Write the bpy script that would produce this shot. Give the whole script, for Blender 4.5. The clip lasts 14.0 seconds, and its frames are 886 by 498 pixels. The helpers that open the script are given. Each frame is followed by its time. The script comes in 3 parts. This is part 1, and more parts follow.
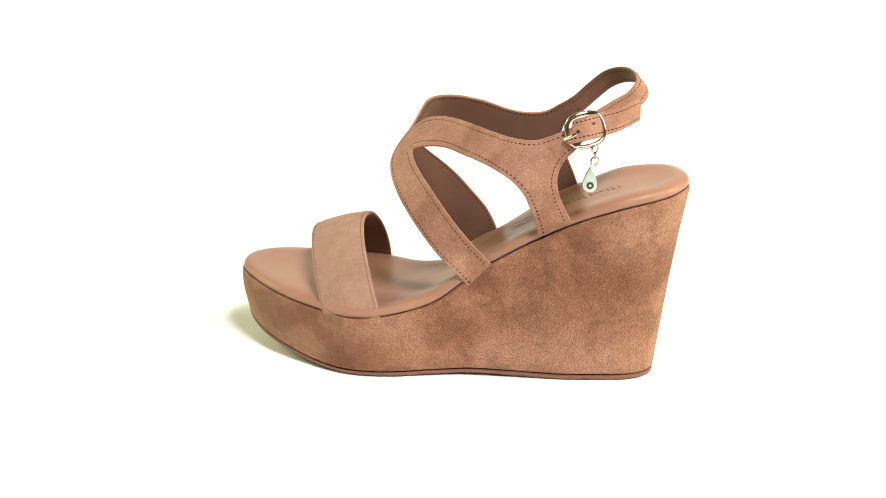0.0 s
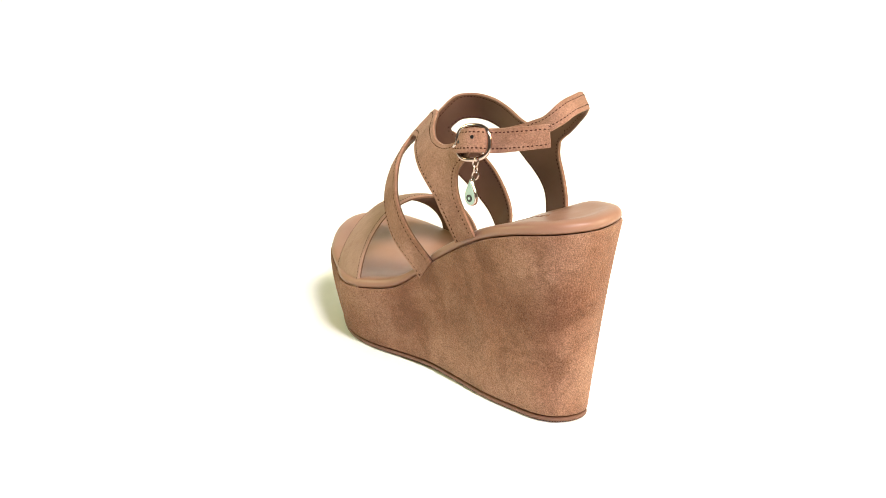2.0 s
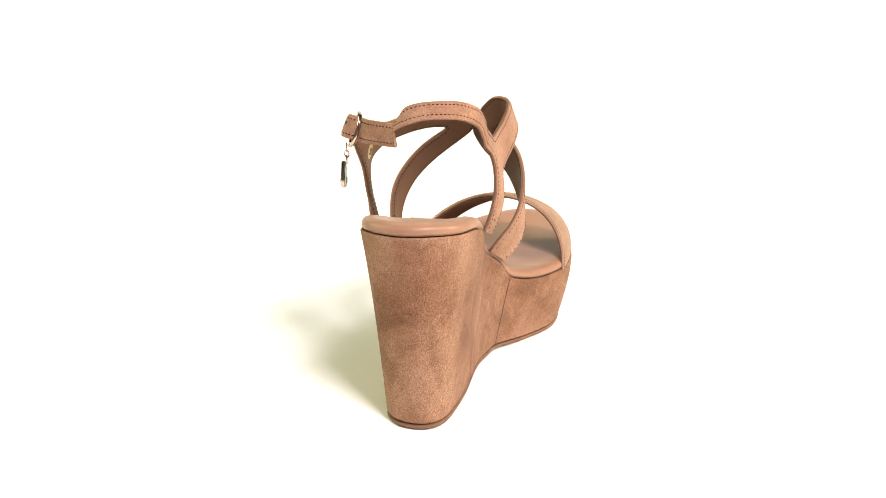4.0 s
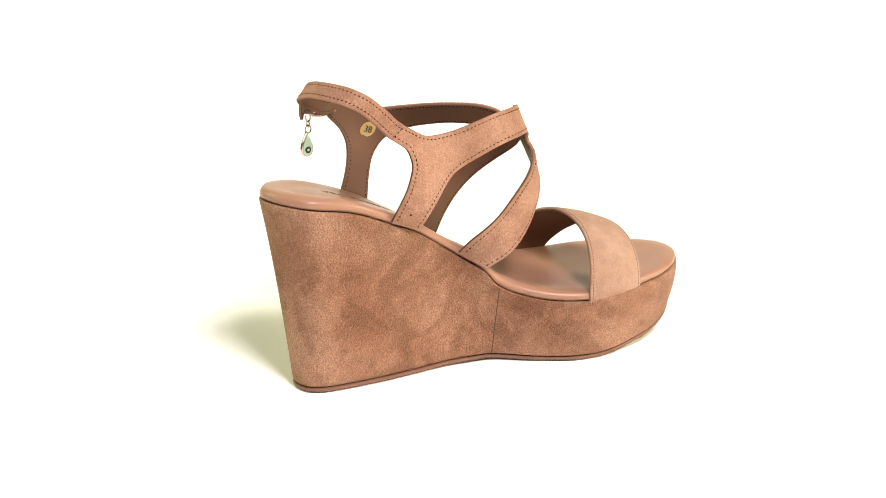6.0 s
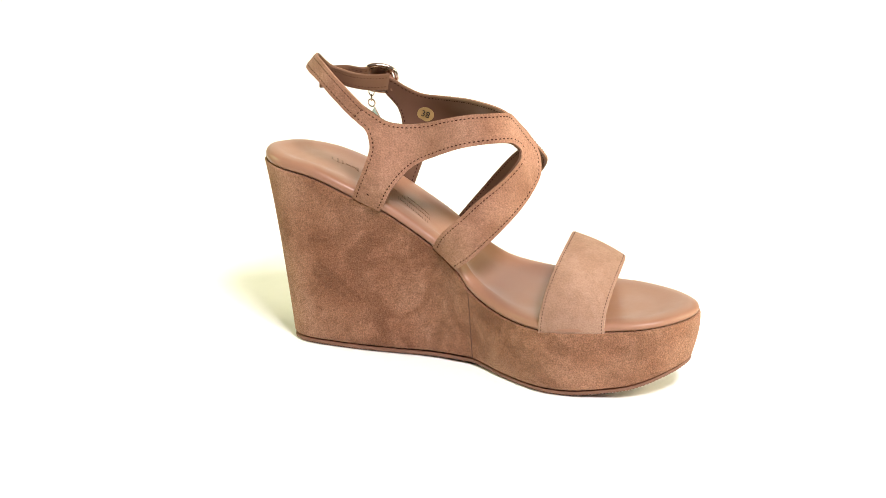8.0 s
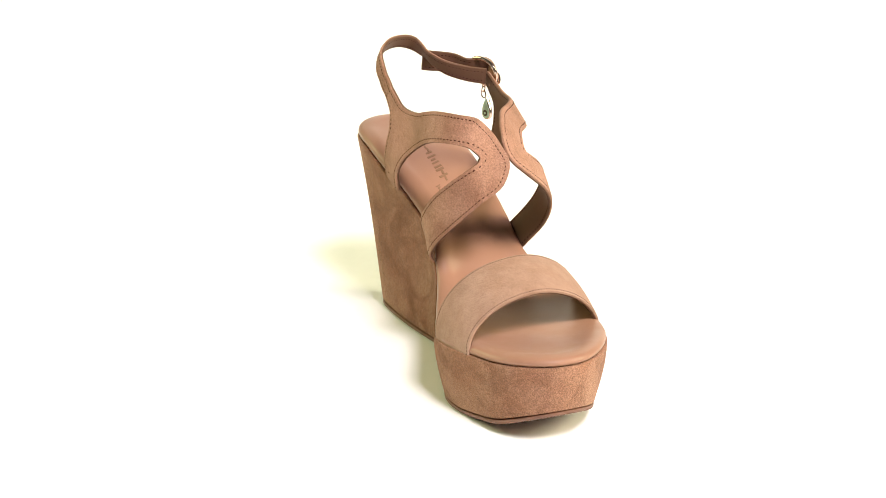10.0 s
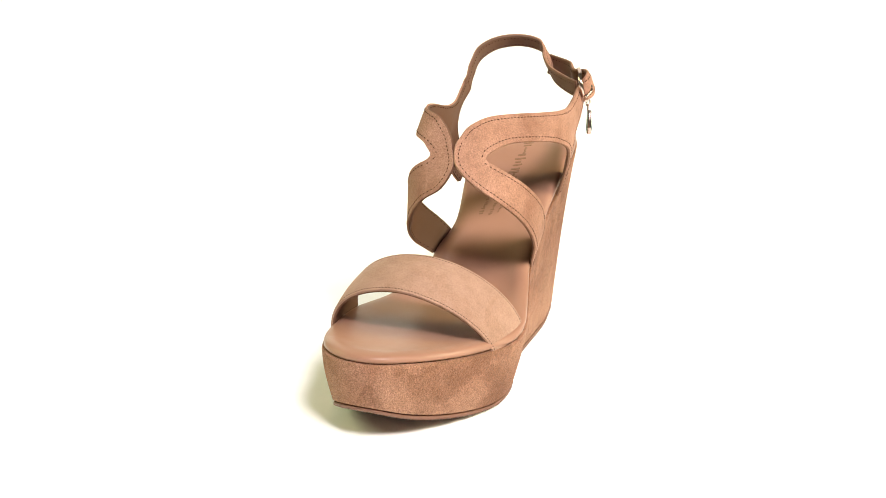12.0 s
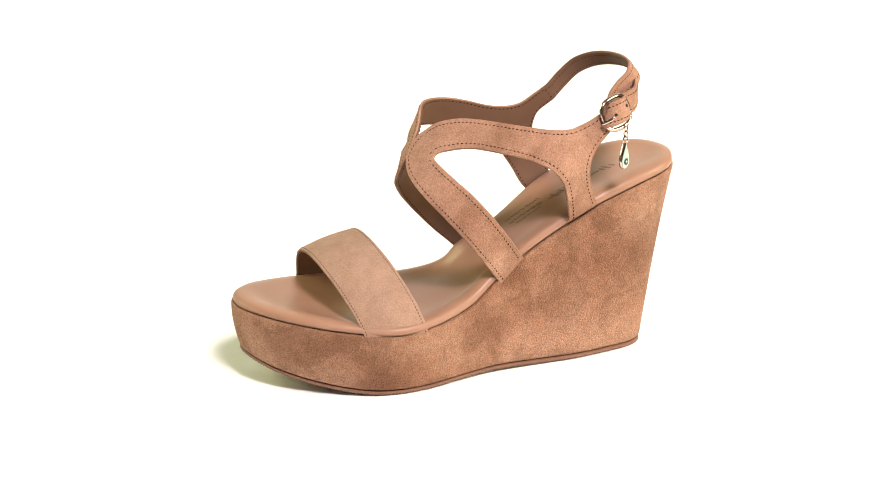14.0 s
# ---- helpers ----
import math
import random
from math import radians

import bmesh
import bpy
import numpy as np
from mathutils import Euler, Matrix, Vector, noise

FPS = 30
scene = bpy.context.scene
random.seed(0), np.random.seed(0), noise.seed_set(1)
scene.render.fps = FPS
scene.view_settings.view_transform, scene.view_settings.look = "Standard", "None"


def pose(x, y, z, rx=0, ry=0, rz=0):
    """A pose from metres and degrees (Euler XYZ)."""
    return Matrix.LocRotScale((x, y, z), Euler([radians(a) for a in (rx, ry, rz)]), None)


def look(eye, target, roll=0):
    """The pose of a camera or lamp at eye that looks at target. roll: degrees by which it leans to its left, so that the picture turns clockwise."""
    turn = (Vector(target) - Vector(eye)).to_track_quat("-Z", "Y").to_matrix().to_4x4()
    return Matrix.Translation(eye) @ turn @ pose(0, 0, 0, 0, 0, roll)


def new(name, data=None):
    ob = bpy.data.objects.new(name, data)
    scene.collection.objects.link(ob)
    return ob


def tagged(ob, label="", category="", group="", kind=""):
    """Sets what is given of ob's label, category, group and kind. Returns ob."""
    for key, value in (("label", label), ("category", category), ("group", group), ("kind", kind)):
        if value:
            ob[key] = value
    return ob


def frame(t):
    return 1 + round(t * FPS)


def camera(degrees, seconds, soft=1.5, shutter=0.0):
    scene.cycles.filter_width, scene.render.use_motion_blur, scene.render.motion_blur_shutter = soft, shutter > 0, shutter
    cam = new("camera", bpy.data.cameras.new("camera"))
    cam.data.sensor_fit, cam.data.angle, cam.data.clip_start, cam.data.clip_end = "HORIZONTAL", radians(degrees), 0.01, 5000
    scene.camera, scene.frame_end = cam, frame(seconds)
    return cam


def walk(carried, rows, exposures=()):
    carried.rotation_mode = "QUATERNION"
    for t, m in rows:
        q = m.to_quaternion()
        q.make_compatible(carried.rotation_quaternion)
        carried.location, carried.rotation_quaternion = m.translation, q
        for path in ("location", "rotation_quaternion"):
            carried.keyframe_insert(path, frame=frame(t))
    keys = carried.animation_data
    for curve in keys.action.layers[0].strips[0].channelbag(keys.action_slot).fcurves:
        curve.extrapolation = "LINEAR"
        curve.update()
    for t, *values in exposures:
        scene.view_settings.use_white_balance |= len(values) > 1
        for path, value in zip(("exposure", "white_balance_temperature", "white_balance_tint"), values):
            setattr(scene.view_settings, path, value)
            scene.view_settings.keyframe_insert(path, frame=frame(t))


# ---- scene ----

from mathutils.geometry import delaunay_2d_cdt

# ---- camera: it stands still before a turning sandal ----
cam = camera(30.608, 14.0, soft=0.35)
PITCH, YAW = radians(18.817), radians(-0.9245)
EYE = Vector((0.0, -0.85, 0.3529))
AIM = EYE + Vector((math.sin(YAW) * math.cos(PITCH), math.cos(YAW) * math.cos(PITCH), -math.sin(PITCH)))
walk(cam, [(0, look(EYE, AIM, 0.179)), (14, look(EYE, AIM, 0.179))], exposures=[(0, 0.0), (14, 0.0)])

# ---- light: a white photo studio with three soft lamps ----
world = bpy.data.worlds.new("studio_air")
scene.world = world
world.use_nodes = True
world.node_tree.nodes["Background"].inputs[0].default_value = (1, 1, 1, 1)
world.node_tree.nodes["Background"].inputs[1].default_value = 0.09


def area_lamp(name, eye, target, size, power, colour):
    data = bpy.data.lights.new(name, "AREA")
    data.shape, data.size, data.energy, data.color = "SQUARE", size, power, colour
    lamp = new(name, data)
    lamp.matrix_world = look(eye, target)
    return lamp


area_lamp("softbox_fill", (-1.50, 0.36, 0.95), (0, 0.02, 0.04), 0.8, 20, (0.95, 1.0, 0.52))
area_lamp("softbox_side", (1.52, -0.26, 0.86), (0, 0, 0.06), 0.6, 33, (1.0, 0.93, 0.62))
area_lamp("softbox_key", (0.52, -1.29, 1.68), (0, 0, 0.05), 0.46, 60, (1.0, 0.915, 0.94))


# ---- materials ----
def graph(name, rough=0.8, metal=0.0):
    m = bpy.data.materials.new(name)
    m.use_nodes = True
    n, l = m.node_tree.nodes, m.node_tree.links
    b = n["Principled BSDF"]
    b.inputs["Roughness"].default_value, b.inputs["Metallic"].default_value = rough, metal
    return m, n, l, b


def noise_node(n, l, scale, detail=4.0, rough=0.55, stretch=None):
    tc = n.new("ShaderNodeTexCoord")
    t = n.new("ShaderNodeTexNoise")
    t.inputs["Scale"].default_value, t.inputs["Detail"].default_value, t.inputs["Roughness"].default_value = scale, detail, rough
    if stretch:
        mp = n.new("ShaderNodeMapping")
        mp.inputs["Scale"].default_value = stretch
        l.new(tc.outputs["Object"], mp.inputs[0])
        l.new(mp.outputs[0], t.inputs["Vector"])
    else:
        l.new(tc.outputs["Object"], t.inputs["Vector"])
    return t.outputs["Fac"]


def ramp(n, l, fac, stops):
    r = n.new("ShaderNodeValToRGB")
    e = r.color_ramp.elements
    while len(e) < len(stops):
        e.new(0.5)
    for k, (p, c) in enumerate(stops):
        e[k].position, e[k].color = p, (*c, 1)
    l.new(fac, r.inputs[0])
    return r.outputs[0]


def mix(n, l, a, b, fac, kind="MIX"):
    m = n.new("ShaderNodeMix")
    m.data_type, m.blend_type = "RGBA", kind
    if isinstance(fac, float):
        m.inputs[0].default_value = fac
    else:
        l.new(fac, m.inputs[0])
    l.new(a, m.inputs[6])
    l.new(b, m.inputs[7])
    return m.outputs[2]


def bump(n, l, b, height, strength, distance):
    k = n.new("ShaderNodeBump")
    k.inputs["Strength"].default_value, k.inputs["Distance"].default_value = strength, distance
    l.new(height, k.inputs["Height"])
    l.new(k.outputs[0], b.inputs["Normal"])


def suede(name, dark, mid, light, patch=26.0, contrast=0.2, grain=0.3, blot=0.9, pile=0.85):
    """Brushed suede: cloudy nap patches, finger marks where the nap lies the other way, pale scuffs, a fine grain."""
    m, n, l, b = graph(name, 0.95)
    cloud = noise_node(n, l, patch, 3.0, 0.5)
    c = ramp(n, l, cloud, [(0.5 - contrast, dark), (0.5, mid), (0.5 + contrast, light)])
    swirl = noise_node(n, l, 34.0, 5.0, 0.58)
    swirl.node.inputs["Distortion"].default_value = 0.9
    marks = ramp(n, l, swirl, [(0.44, (blot, blot * 0.975, blot * 0.95)), (0.50, (1.0, 1.0, 1.0)), (0.62, (1.06, 1.06, 1.06))])
    c = mix(n, l, c, marks, 1.0, "MULTIPLY")
    scuff = ramp(n, l, noise_node(n, l, 48.0, 6.0, 0.7, (1.0, 1.0, 0.6)), [(0.60, (1.0, 1.0, 1.0)), (0.74, (1.15, 1.18, 1.22))])
    c = mix(n, l, c, scuff, 1.0, "MULTIPLY")
    tufts = ramp(n, l, noise_node(n, l, 130.0, 5.0, 0.62), [(0.34, (0.91, 0.90, 0.885)), (0.66, (1.075, 1.08, 1.09))])
    c = mix(n, l, c, tufts, 1.0, "MULTIPLY")
    nap = ramp(n, l, noise_node(n, l, 420.0, 3.0, 0.6), [(0.3, (1 - 0.22 * grain,) * 3), (0.7, (1 + 0.22 * grain,) * 3)])
    fine = ramp(n, l, noise_node(n, l, 1350.0, 3.0, 0.65), [(0.3, (1 - grain,) * 3), (0.7, (1 + grain,) * 3)])
    c = mix(n, l, mix(n, l, c, nap, 1.0, "MULTIPLY"), fine, 1.0, "MULTIPLY")
    l.new(c, b.inputs["Base Color"])
    b.inputs["Sheen Weight"].default_value = 0.14
    b.inputs["Sheen Roughness"].default_value = 0.5
    b.inputs["Sheen Tint"].default_value = (0.95, 0.74, 0.62, 1)
    b.inputs["Specular IOR Level"].default_value = 0.12
    bump(n, l, b, noise_node(n, l, 1000.0, 3.0, 0.62), pile, 0.0011)
    return m


def leather(name, dark, light, rough=0.42, grain=900.0):
    m, n, l, b = graph(name, rough)
    b.inputs["Specular IOR Level"].default_value = 0.3
    c = ramp(n, l, noise_node(n, l, 22.0, 4.0), [(0.3, dark), (0.7, light)])
    l.new(c, b.inputs["Base Color"])
    l.new(ramp(n, l, noise_node(n, l, 45.0, 3.0), [(0.3, (rough - 0.07,) * 3), (0.7, (rough + 0.1,) * 3)]), b.inputs["Roughness"])
    bump(n, l, b, noise_node(n, l, grain, 3.0), 0.12, 0.0003)
    return m


def plain(name, colour, rough=0.6, metal=0.0, spread=0.12):
    m, n, l, b = graph(name, rough, metal)
    lo, hi = [tuple(min(1.0, v * k) for v in colour) for k in (1 - spread, 1 + spread)]
    l.new(ramp(n, l, noise_node(n, l, 120.0, 3.0), [(0.3, lo), (0.7, hi)]), b.inputs["Base Color"])
    return m


SUEDE = suede("tan_suede", (0.206, 0.093, 0.053), (0.269, 0.134, 0.081), (0.328, 0.178, 0.115), 21.0, 0.15, 0.44, 0.82)
STRAP_SUEDE = suede("tan_strap_suede", (0.274, 0.140, 0.090), (0.316, 0.168, 0.111), (0.356, 0.196, 0.134), 30.0, 0.17, 0.30, 0.88, 0.6)
TOE_SUEDE = suede("pale_tan_nubuck", (0.296, 0.179, 0.125), (0.330, 0.203, 0.146), (0.363, 0.229, 0.166), 26.0, 0.25, 0.14, 0.95, 0.5)
LINING = leather("brown_lining_leather", (0.100, 0.048, 0.028), (0.140, 0.069, 0.041), 0.65)
PAD = leather("tan_insole_leather", (0.285, 0.148, 0.097), (0.325, 0.174, 0.115), 0.36)
PAD_PRINT = plain("faded_gold_print", (0.205, 0.108, 0.060), 0.5)
RUBBER = plain("brown_rubber", (0.165, 0.076, 0.046), 0.6)
THREAD = plain("dark_brown_thread", (0.034, 0.013, 0.010), 0.9)
THREAD.node_tree.nodes["Principled BSDF"].inputs["Specular IOR Level"].default_value = 0.05
SEAM = plain("dark_seam", (0.10, 0.047, 0.030), 0.9)
CHROME = plain("rose_gold_metal", (0.60, 0.46, 0.40), 0.13, 1.0, 0.03)
PLATE = plain("pale_mint_enamel", (0.40, 0.54, 0.46), 0.22, 0.25, 0.06)
# black of the charm's mark and size number, also the shade inside punched holes
BLACK = plain("black_enamel_and_hole_shade", (0.012, 0.012, 0.012), 0.3)
GOLD = plain("gold_foil_sticker", (0.42, 0.28, 0.11), 0.45, 0.2)
WHITE = plain("white_paper", (0.90, 0.90, 0.90), 0.7, 0.0, 0.01)
WALL = plain("grey_wall_paint", (0.22, 0.22, 0.22), 0.8, 0.0, 0.02)


# ---- building helpers ----
def part(name, bm, material, parent=None, label="", smooth=True, kind=""):
    """One mesh object, under its thing where a parent is given."""
    me = bpy.data.meshes.new(name)
    bmesh.ops.recalc_face_normals(bm, faces=bm.faces)
    bm.to_mesh(me)
    bm.free()
    for mat in material if isinstance(material, (list, tuple)) else [material]:
        me.materials.append(mat)
    if smooth:
        me.polygons.foreach_set("use_smooth", [True] * len(me.polygons))
        me.set_sharp_from_angle(angle=radians(50))
    ob = new(name, me)
    ob.parent = parent
    return tagged(ob, label, kind=kind)


def spline(points, n, closed=False):
    """n points at even steps along a smooth curve through the points."""
    p = np.array(points, float)
    k = len(p)
    out = []
    segs = k if closed else k - 1
    for i in range(segs):
        a, b, c, d = (p[(i + j) % k] if closed else p[min(max(i + j, 0), k - 1)] for j in (-1, 0, 1, 2))
        t = np.linspace(0, 1, 40, endpoint=False)[:, None]
        # centripetal tangents keep the curve from overshooting
        l0, l1, l2 = (max(np.linalg.norm(v), 1e-9) ** 0.5 for v in (b - a, c - b, d - c))
        m1 = (c - b) if l0 < 1e-4 else l1 * ((b - a) / l0 - (c - a) / (l0 + l1) + (c - b) / l1)
        m2 = (c - b) if l2 < 1e-4 else l1 * ((c - b) / l1 - (d - b) / (l1 + l2) + (d - c) / l2)
        out.append((2 * t**3 - 3 * t**2 + 1) * b + (t**3 - 2 * t**2 + t) * m1 + (-2 * t**3 + 3 * t**2) * c + (t**3 - t**2) * m2)
    q = np.concatenate(out + ([p[:1]] if closed else [p[-1:]]))
    s = np.r_[0, np.cumsum(np.linalg.norm(np.diff(q, axis=0), axis=1))]
    at = np.linspace(0, s[-1], n, endpoint=not closed)
    return np.stack([np.interp(at, s, q[:, j]) for j in range(q.shape[1])], 1)


def loft(bm, rings, closed=True, caps=(False, False)):
    """Faces between rings of equal length."""
    vs = [[bm.verts.new(p) for p in r] for r in rings]
    for a, b in zip(vs, vs[1:]):
        m = len(a)
        for i in range(m if closed else m - 1):
            j = (i + 1) % m
            bm.faces.new((a[i], a[j], b[j], b[i]))
    for cap, r in zip(caps, (vs[0], vs[-1])):
        if cap:
            bm.faces.new(r)
    return vs


def tube(bm, points, radius, closed=False, sides=8):
    p = np.array(points, float)
    k = len(p)
    rings, up = [], None
    for i in range(k):
        a, b = (p[(i - 1) % k], p[(i + 1) % k]) if closed else (p[max(i - 1, 0)], p[min(i + 1, k - 1)])
        t = Vector(b - a).normalized()
        up = (up or (Vector((0, 0, 1)) if abs(t.z) < 0.8 else Vector((1, 0, 0))))
        u = (up - t * up.dot(t)).normalized()
        w = t.cross(u)
        up = u
        rings.append([Vector(p[i]) + radius * (math.cos(f) * u + math.sin(f) * w) for f in np.linspace(0, 2 * math.pi, sides, endpoint=False)])
    if closed:
        rings.append(rings[0])
    loft(bm, rings, True, (not closed, not closed))
    bmesh.ops.remove_doubles(bm, verts=bm.verts, dist=1e-6)


def stitch(bm, place, along, normal, length=0.0015, thick=0.00035):
    """One stitch: a small rounded bar sunk halfway into the leather."""
    t = Vector(along).normalized()
    nrm = Vector(normal).normalized()
    s = t.cross(nrm).normalized()
    c = Vector(place)
    ends = []
    for k, r in ((-0.5, 0.5), (-0.25, 1.0), (0.25, 1.0), (0.5, 0.5)):
        o = c + t * length * k + nrm * (-thick * 0.4 if r == 1.0 else -thick)
        ends.append([o + r * thick * (s * math.cos(f) + nrm * math.sin(f)) for f in (0, 1.2, 1.94, math.pi, 4.2, 5.2)])
    loft(bm, ends, True, (True, True))


# ---- the studio ----
def studio():
    bm = bmesh.new()
    profile = [(-0.6, 0), (0.4, 0)] + [(0.4 + 0.9 * math.sin(a), 0.9 - 0.9 * math.cos(a)) for a in np.linspace(0.1, math.pi / 2, 16)] + [(1.3, 1.9)]
    top = [[(x, y, z) for y, z in profile] for x in (-0.65, 0.65)]
    low = [[(x, y + 0.004 * (z > 0.4), z - 0.004) for y, z in profile] for x in (-0.65, 0.65)]
    loft(bm, [top[0], top[1], low[1], low[0], top[0]], False)
    tagged(part("backdrop", bm, WHITE), "seamless white paper sweep of a photo studio", "backdrop", kind="structure")
    for name, lo, hi in (("wall_west", (-2.55, -2.55, -0.1), (-2.42, 2.55, 2.8)), ("wall_east", (2.42, -2.55, -0.1), (2.55, 2.55, 2.8)),
                         ("wall_south", (-2.42, -2.55, -0.1), (2.42, -2.42, 2.8)), ("wall_north", (-2.42, 2.42, -0.1), (2.42, 2.55, 2.8)),
                         ("ceiling", (-2.55, -2.55, 2.8), (2.55, 2.55, 2.92)), ("floor", (-2.42, -2.42, -0.12), (2.42, 2.42, -0.012))):
        bm = bmesh.new()
        bmesh.ops.create_cube(bm, size=1, matrix=Matrix.LocRotScale((Vector(lo) + Vector(hi)) / 2, None, Vector(hi) - Vector(lo)))
        tagged(part(name, bm, WALL, smooth=False), "plain grey painted studio " + name.split("_")[0], name.split("_")[0], kind="structure")


studio()

# ---- the sandal: x runs to the heel, -y is the outer side, the wedge stands GROUND over its zero ----
sandal = tagged(new("wedge_sandal"), "tan suede platform wedge sandal with crossed straps and buckled ankle strap", "sandal")
sandal.empty_display_size = 0.05

TOP_EDGE = [
    (0.1092, 0.0030, 0.1110), (0.1035, -0.0130, 0.1097), (0.0950, -0.0212, 0.1082), (0.0770, -0.0278, 0.1042), (0.0521, -0.0303, 0.0953),
    (0.0300, -0.0310, 0.0840), (0.0080, -0.0320, 0.0705), (-0.0057, -0.0330, 0.0595), (-0.0220, -0.0385, 0.0480), (-0.0489, -0.0472, 0.0410),
    (-0.0660, -0.0480, 0.0395), (-0.0815, -0.0430, 0.0402), (-0.1050, -0.0345, 0.0430), (-0.1285, -0.0185, 0.0460), (-0.1413, -0.0015, 0.0476),
    (-0.1418, 0.0140, 0.0478), (-0.1326, 0.0280, 0.0468), (-0.1183, 0.0370, 0.0450), (-0.1013, 0.0420, 0.0436), (-0.0830, 0.0462, 0.0420),
    (-0.0657, 0.0456, 0.0410), (-0.0420, 0.0360, 0.0420), (-0.0195, 0.0257, 0.0500), (-0.0111, 0.0232, 0.0595), (0.0053, 0.0190, 0.0713),
    (0.0326, 0.0245, 0.0900), (0.0475, 0.0285, 0.0968), (0.0700, 0.0317, 0.1062), (0.0935, 0.0291, 0.1101), (0.1042, 0.0190, 0.1112)]
GROUND = 0.0035
LOW_EDGE = [
    (0.0935, 0.0035, 0.0000), (0.0902, -0.0065, 0.0000), (0.0825, -0.0128, 0.0000), (0.0660, -0.0175, 0.0000), (0.0460, -0.0215, 0.0000),
    (0.0260, -0.0235, 0.0005), (0.0060, -0.0255, 0.0010), (-0.0060, -0.0270, 0.0010), (-0.0220, -0.0310, 0.0005), (-0.0480, -0.0390, 0.0000),
    (-0.0650, -0.0405, 0.0000), (-0.0790, -0.0380, 0.0005), (-0.1020, -0.0290, 0.0040), (-0.1252, -0.0160, 0.0105), (-0.1380, -0.0010, 0.0162),
    (-0.1386, 0.0125, 0.0164), (-0.1294, 0.0250, 0.0122), (-0.1145, 0.0325, 0.0060), (-0.0990, 0.0360, 0.0025), (-0.0810, 0.0395, 0.0002),
    (-0.0640, 0.0390, 0.0000), (-0.0410, 0.0290, 0.0000), (-0.0196, 0.0172, 0.0010), (-0.0100, 0.0160, 0.0010), (0.0050, 0.0145, 0.0005),
    (0.0280, 0.0165, 0.0000), (0.0420, 0.0180, 0.0000), (0.0630, 0.0190, 0.0000), (0.0825, 0.0178, 0.0000), (0.0908, 0.0128, 0.0000)]
N = 240
both = spline(np.hstack([TOP_EDGE, LOW_EDGE]), N, closed=True)
EDGE, LOW = both[:, :3], both[:, 3:] + np.array([0, 0, GROUND])


def outward(curve):
    """Level normals of a closed curve, pointing out."""
    t = np.roll(curve, -1, 0) - np.roll(curve, 1, 0)
    n = np.stack([-t[:, 1], t[:, 0], 0 * t[:, 0]], 1)
    n /= np.linalg.norm(n, axis=1)[:, None]
    if ((curve - curve.mean(0)) * n).sum() < 0:
        n = -n
    return n


N_EDGE, N_LOW = outward(EDGE), outward(LOW)
UP = np.array([0, 0, 1.0])
SOLE = 0.0032


# the platform's wall is full, the heel's a little hollow
SWELL = np.interp(EDGE[:, 0], (-0.14, -0.06, -0.025, 0.02), (0.0012, 0.0012, 0.0, -0.0010))[:, None]


def wall(f):
    """The ring of the wedge's side a share f of the way down."""
    low = LOW + UP * SOLE
    return EDGE + (low - EDGE) * f + N_EDGE * SWELL * math.sin(math.pi * f**0.8)


def wedge():
    bm = bmesh.new()
    rings = []
    low = LOW + UP * SOLE
    for f, inset in ((0.03, 0.0060), (0.025, 0.0032), (0.002, 0.0022), (0.0, 0.0008), (0.008, 0.0001)):
        rings.append(EDGE + (low - EDGE) * f - N_EDGE * inset)
    for f in np.linspace(0.03, 0.985, 18):
        rings.append(wall(f))
    rings.append(low - N_LOW * 0.0004 + UP * 0.0006)
    rings.append(low - N_LOW * 0.0014 + UP * 0.0001)
    rings.append(low - N_LOW * 0.004)
    loft(bm, rings)
    return part("wedge", bm, SUEDE, sandal, "tan suede covered wedge and platform")


def outsole():
    """A thin rubber sole with a finely ribbed lower edge."""
    k = 1240
    low = spline(np.hstack([TOP_EDGE, LOW_EDGE]), k, closed=True)[:, 3:] + np.array([0, 0, GROUND])
    n = outward(low)
    rib = 0.00028 * np.cos(np.arange(k) * math.pi / 2)[:, None]
    bm = bmesh.new()
    rings = [low - n * 0.006 + UP * SOLE, low - n * 0.0016 + UP * (SOLE - 0.0002), low - n * 0.0003 + UP * (SOLE - 0.0007), low - n * 0.0001 + UP * 0.0014,
             low - n * (0.0005 + rib) + UP * 0.0008, low - n * (0.0018 + rib) + UP * 0.0001, low - n * 0.004]
    last = loft(bm, rings)[-1]
    for i in range(k // 2 - 1):
        bm.faces.new((last[i], last[i + 1], last[k - 2 - i], last[k - 1 - i]))
    return part("outsole", bm, RUBBER, sandal, "thin brown rubber outsole with a ribbed edge")


def edge_height(x, y):
    """The height of the wedge's edge beside a place, level across from side to side."""
    half = N // 2
    a, b = EDGE[: half + 1], EDGE[half:]
    ia, ib = np.argsort(a[:, 0]), np.argsort(b[:, 0])
    ya, za = np.interp(x, a[ia, 0], a[ia, 1]), np.interp(x, a[ia, 0], a[ia, 2])
    yb, zb = np.interp(x, b[ib, 0], b[ib, 1]), np.interp(x, b[ib, 0], b[ib, 2])
    f = np.clip((y - ya) / np.maximum(yb - ya, 1e-4), 0, 1)
    return za + (zb - za) * f


def pad_rise(x):
    """How thick the padding is: fuller at the heel."""
    return np.interp(x, (-0.14, -0.08, -0.02, 0.04, 0.11), (0.0044, 0.0050, 0.0060, 0.0066, 0.0060))


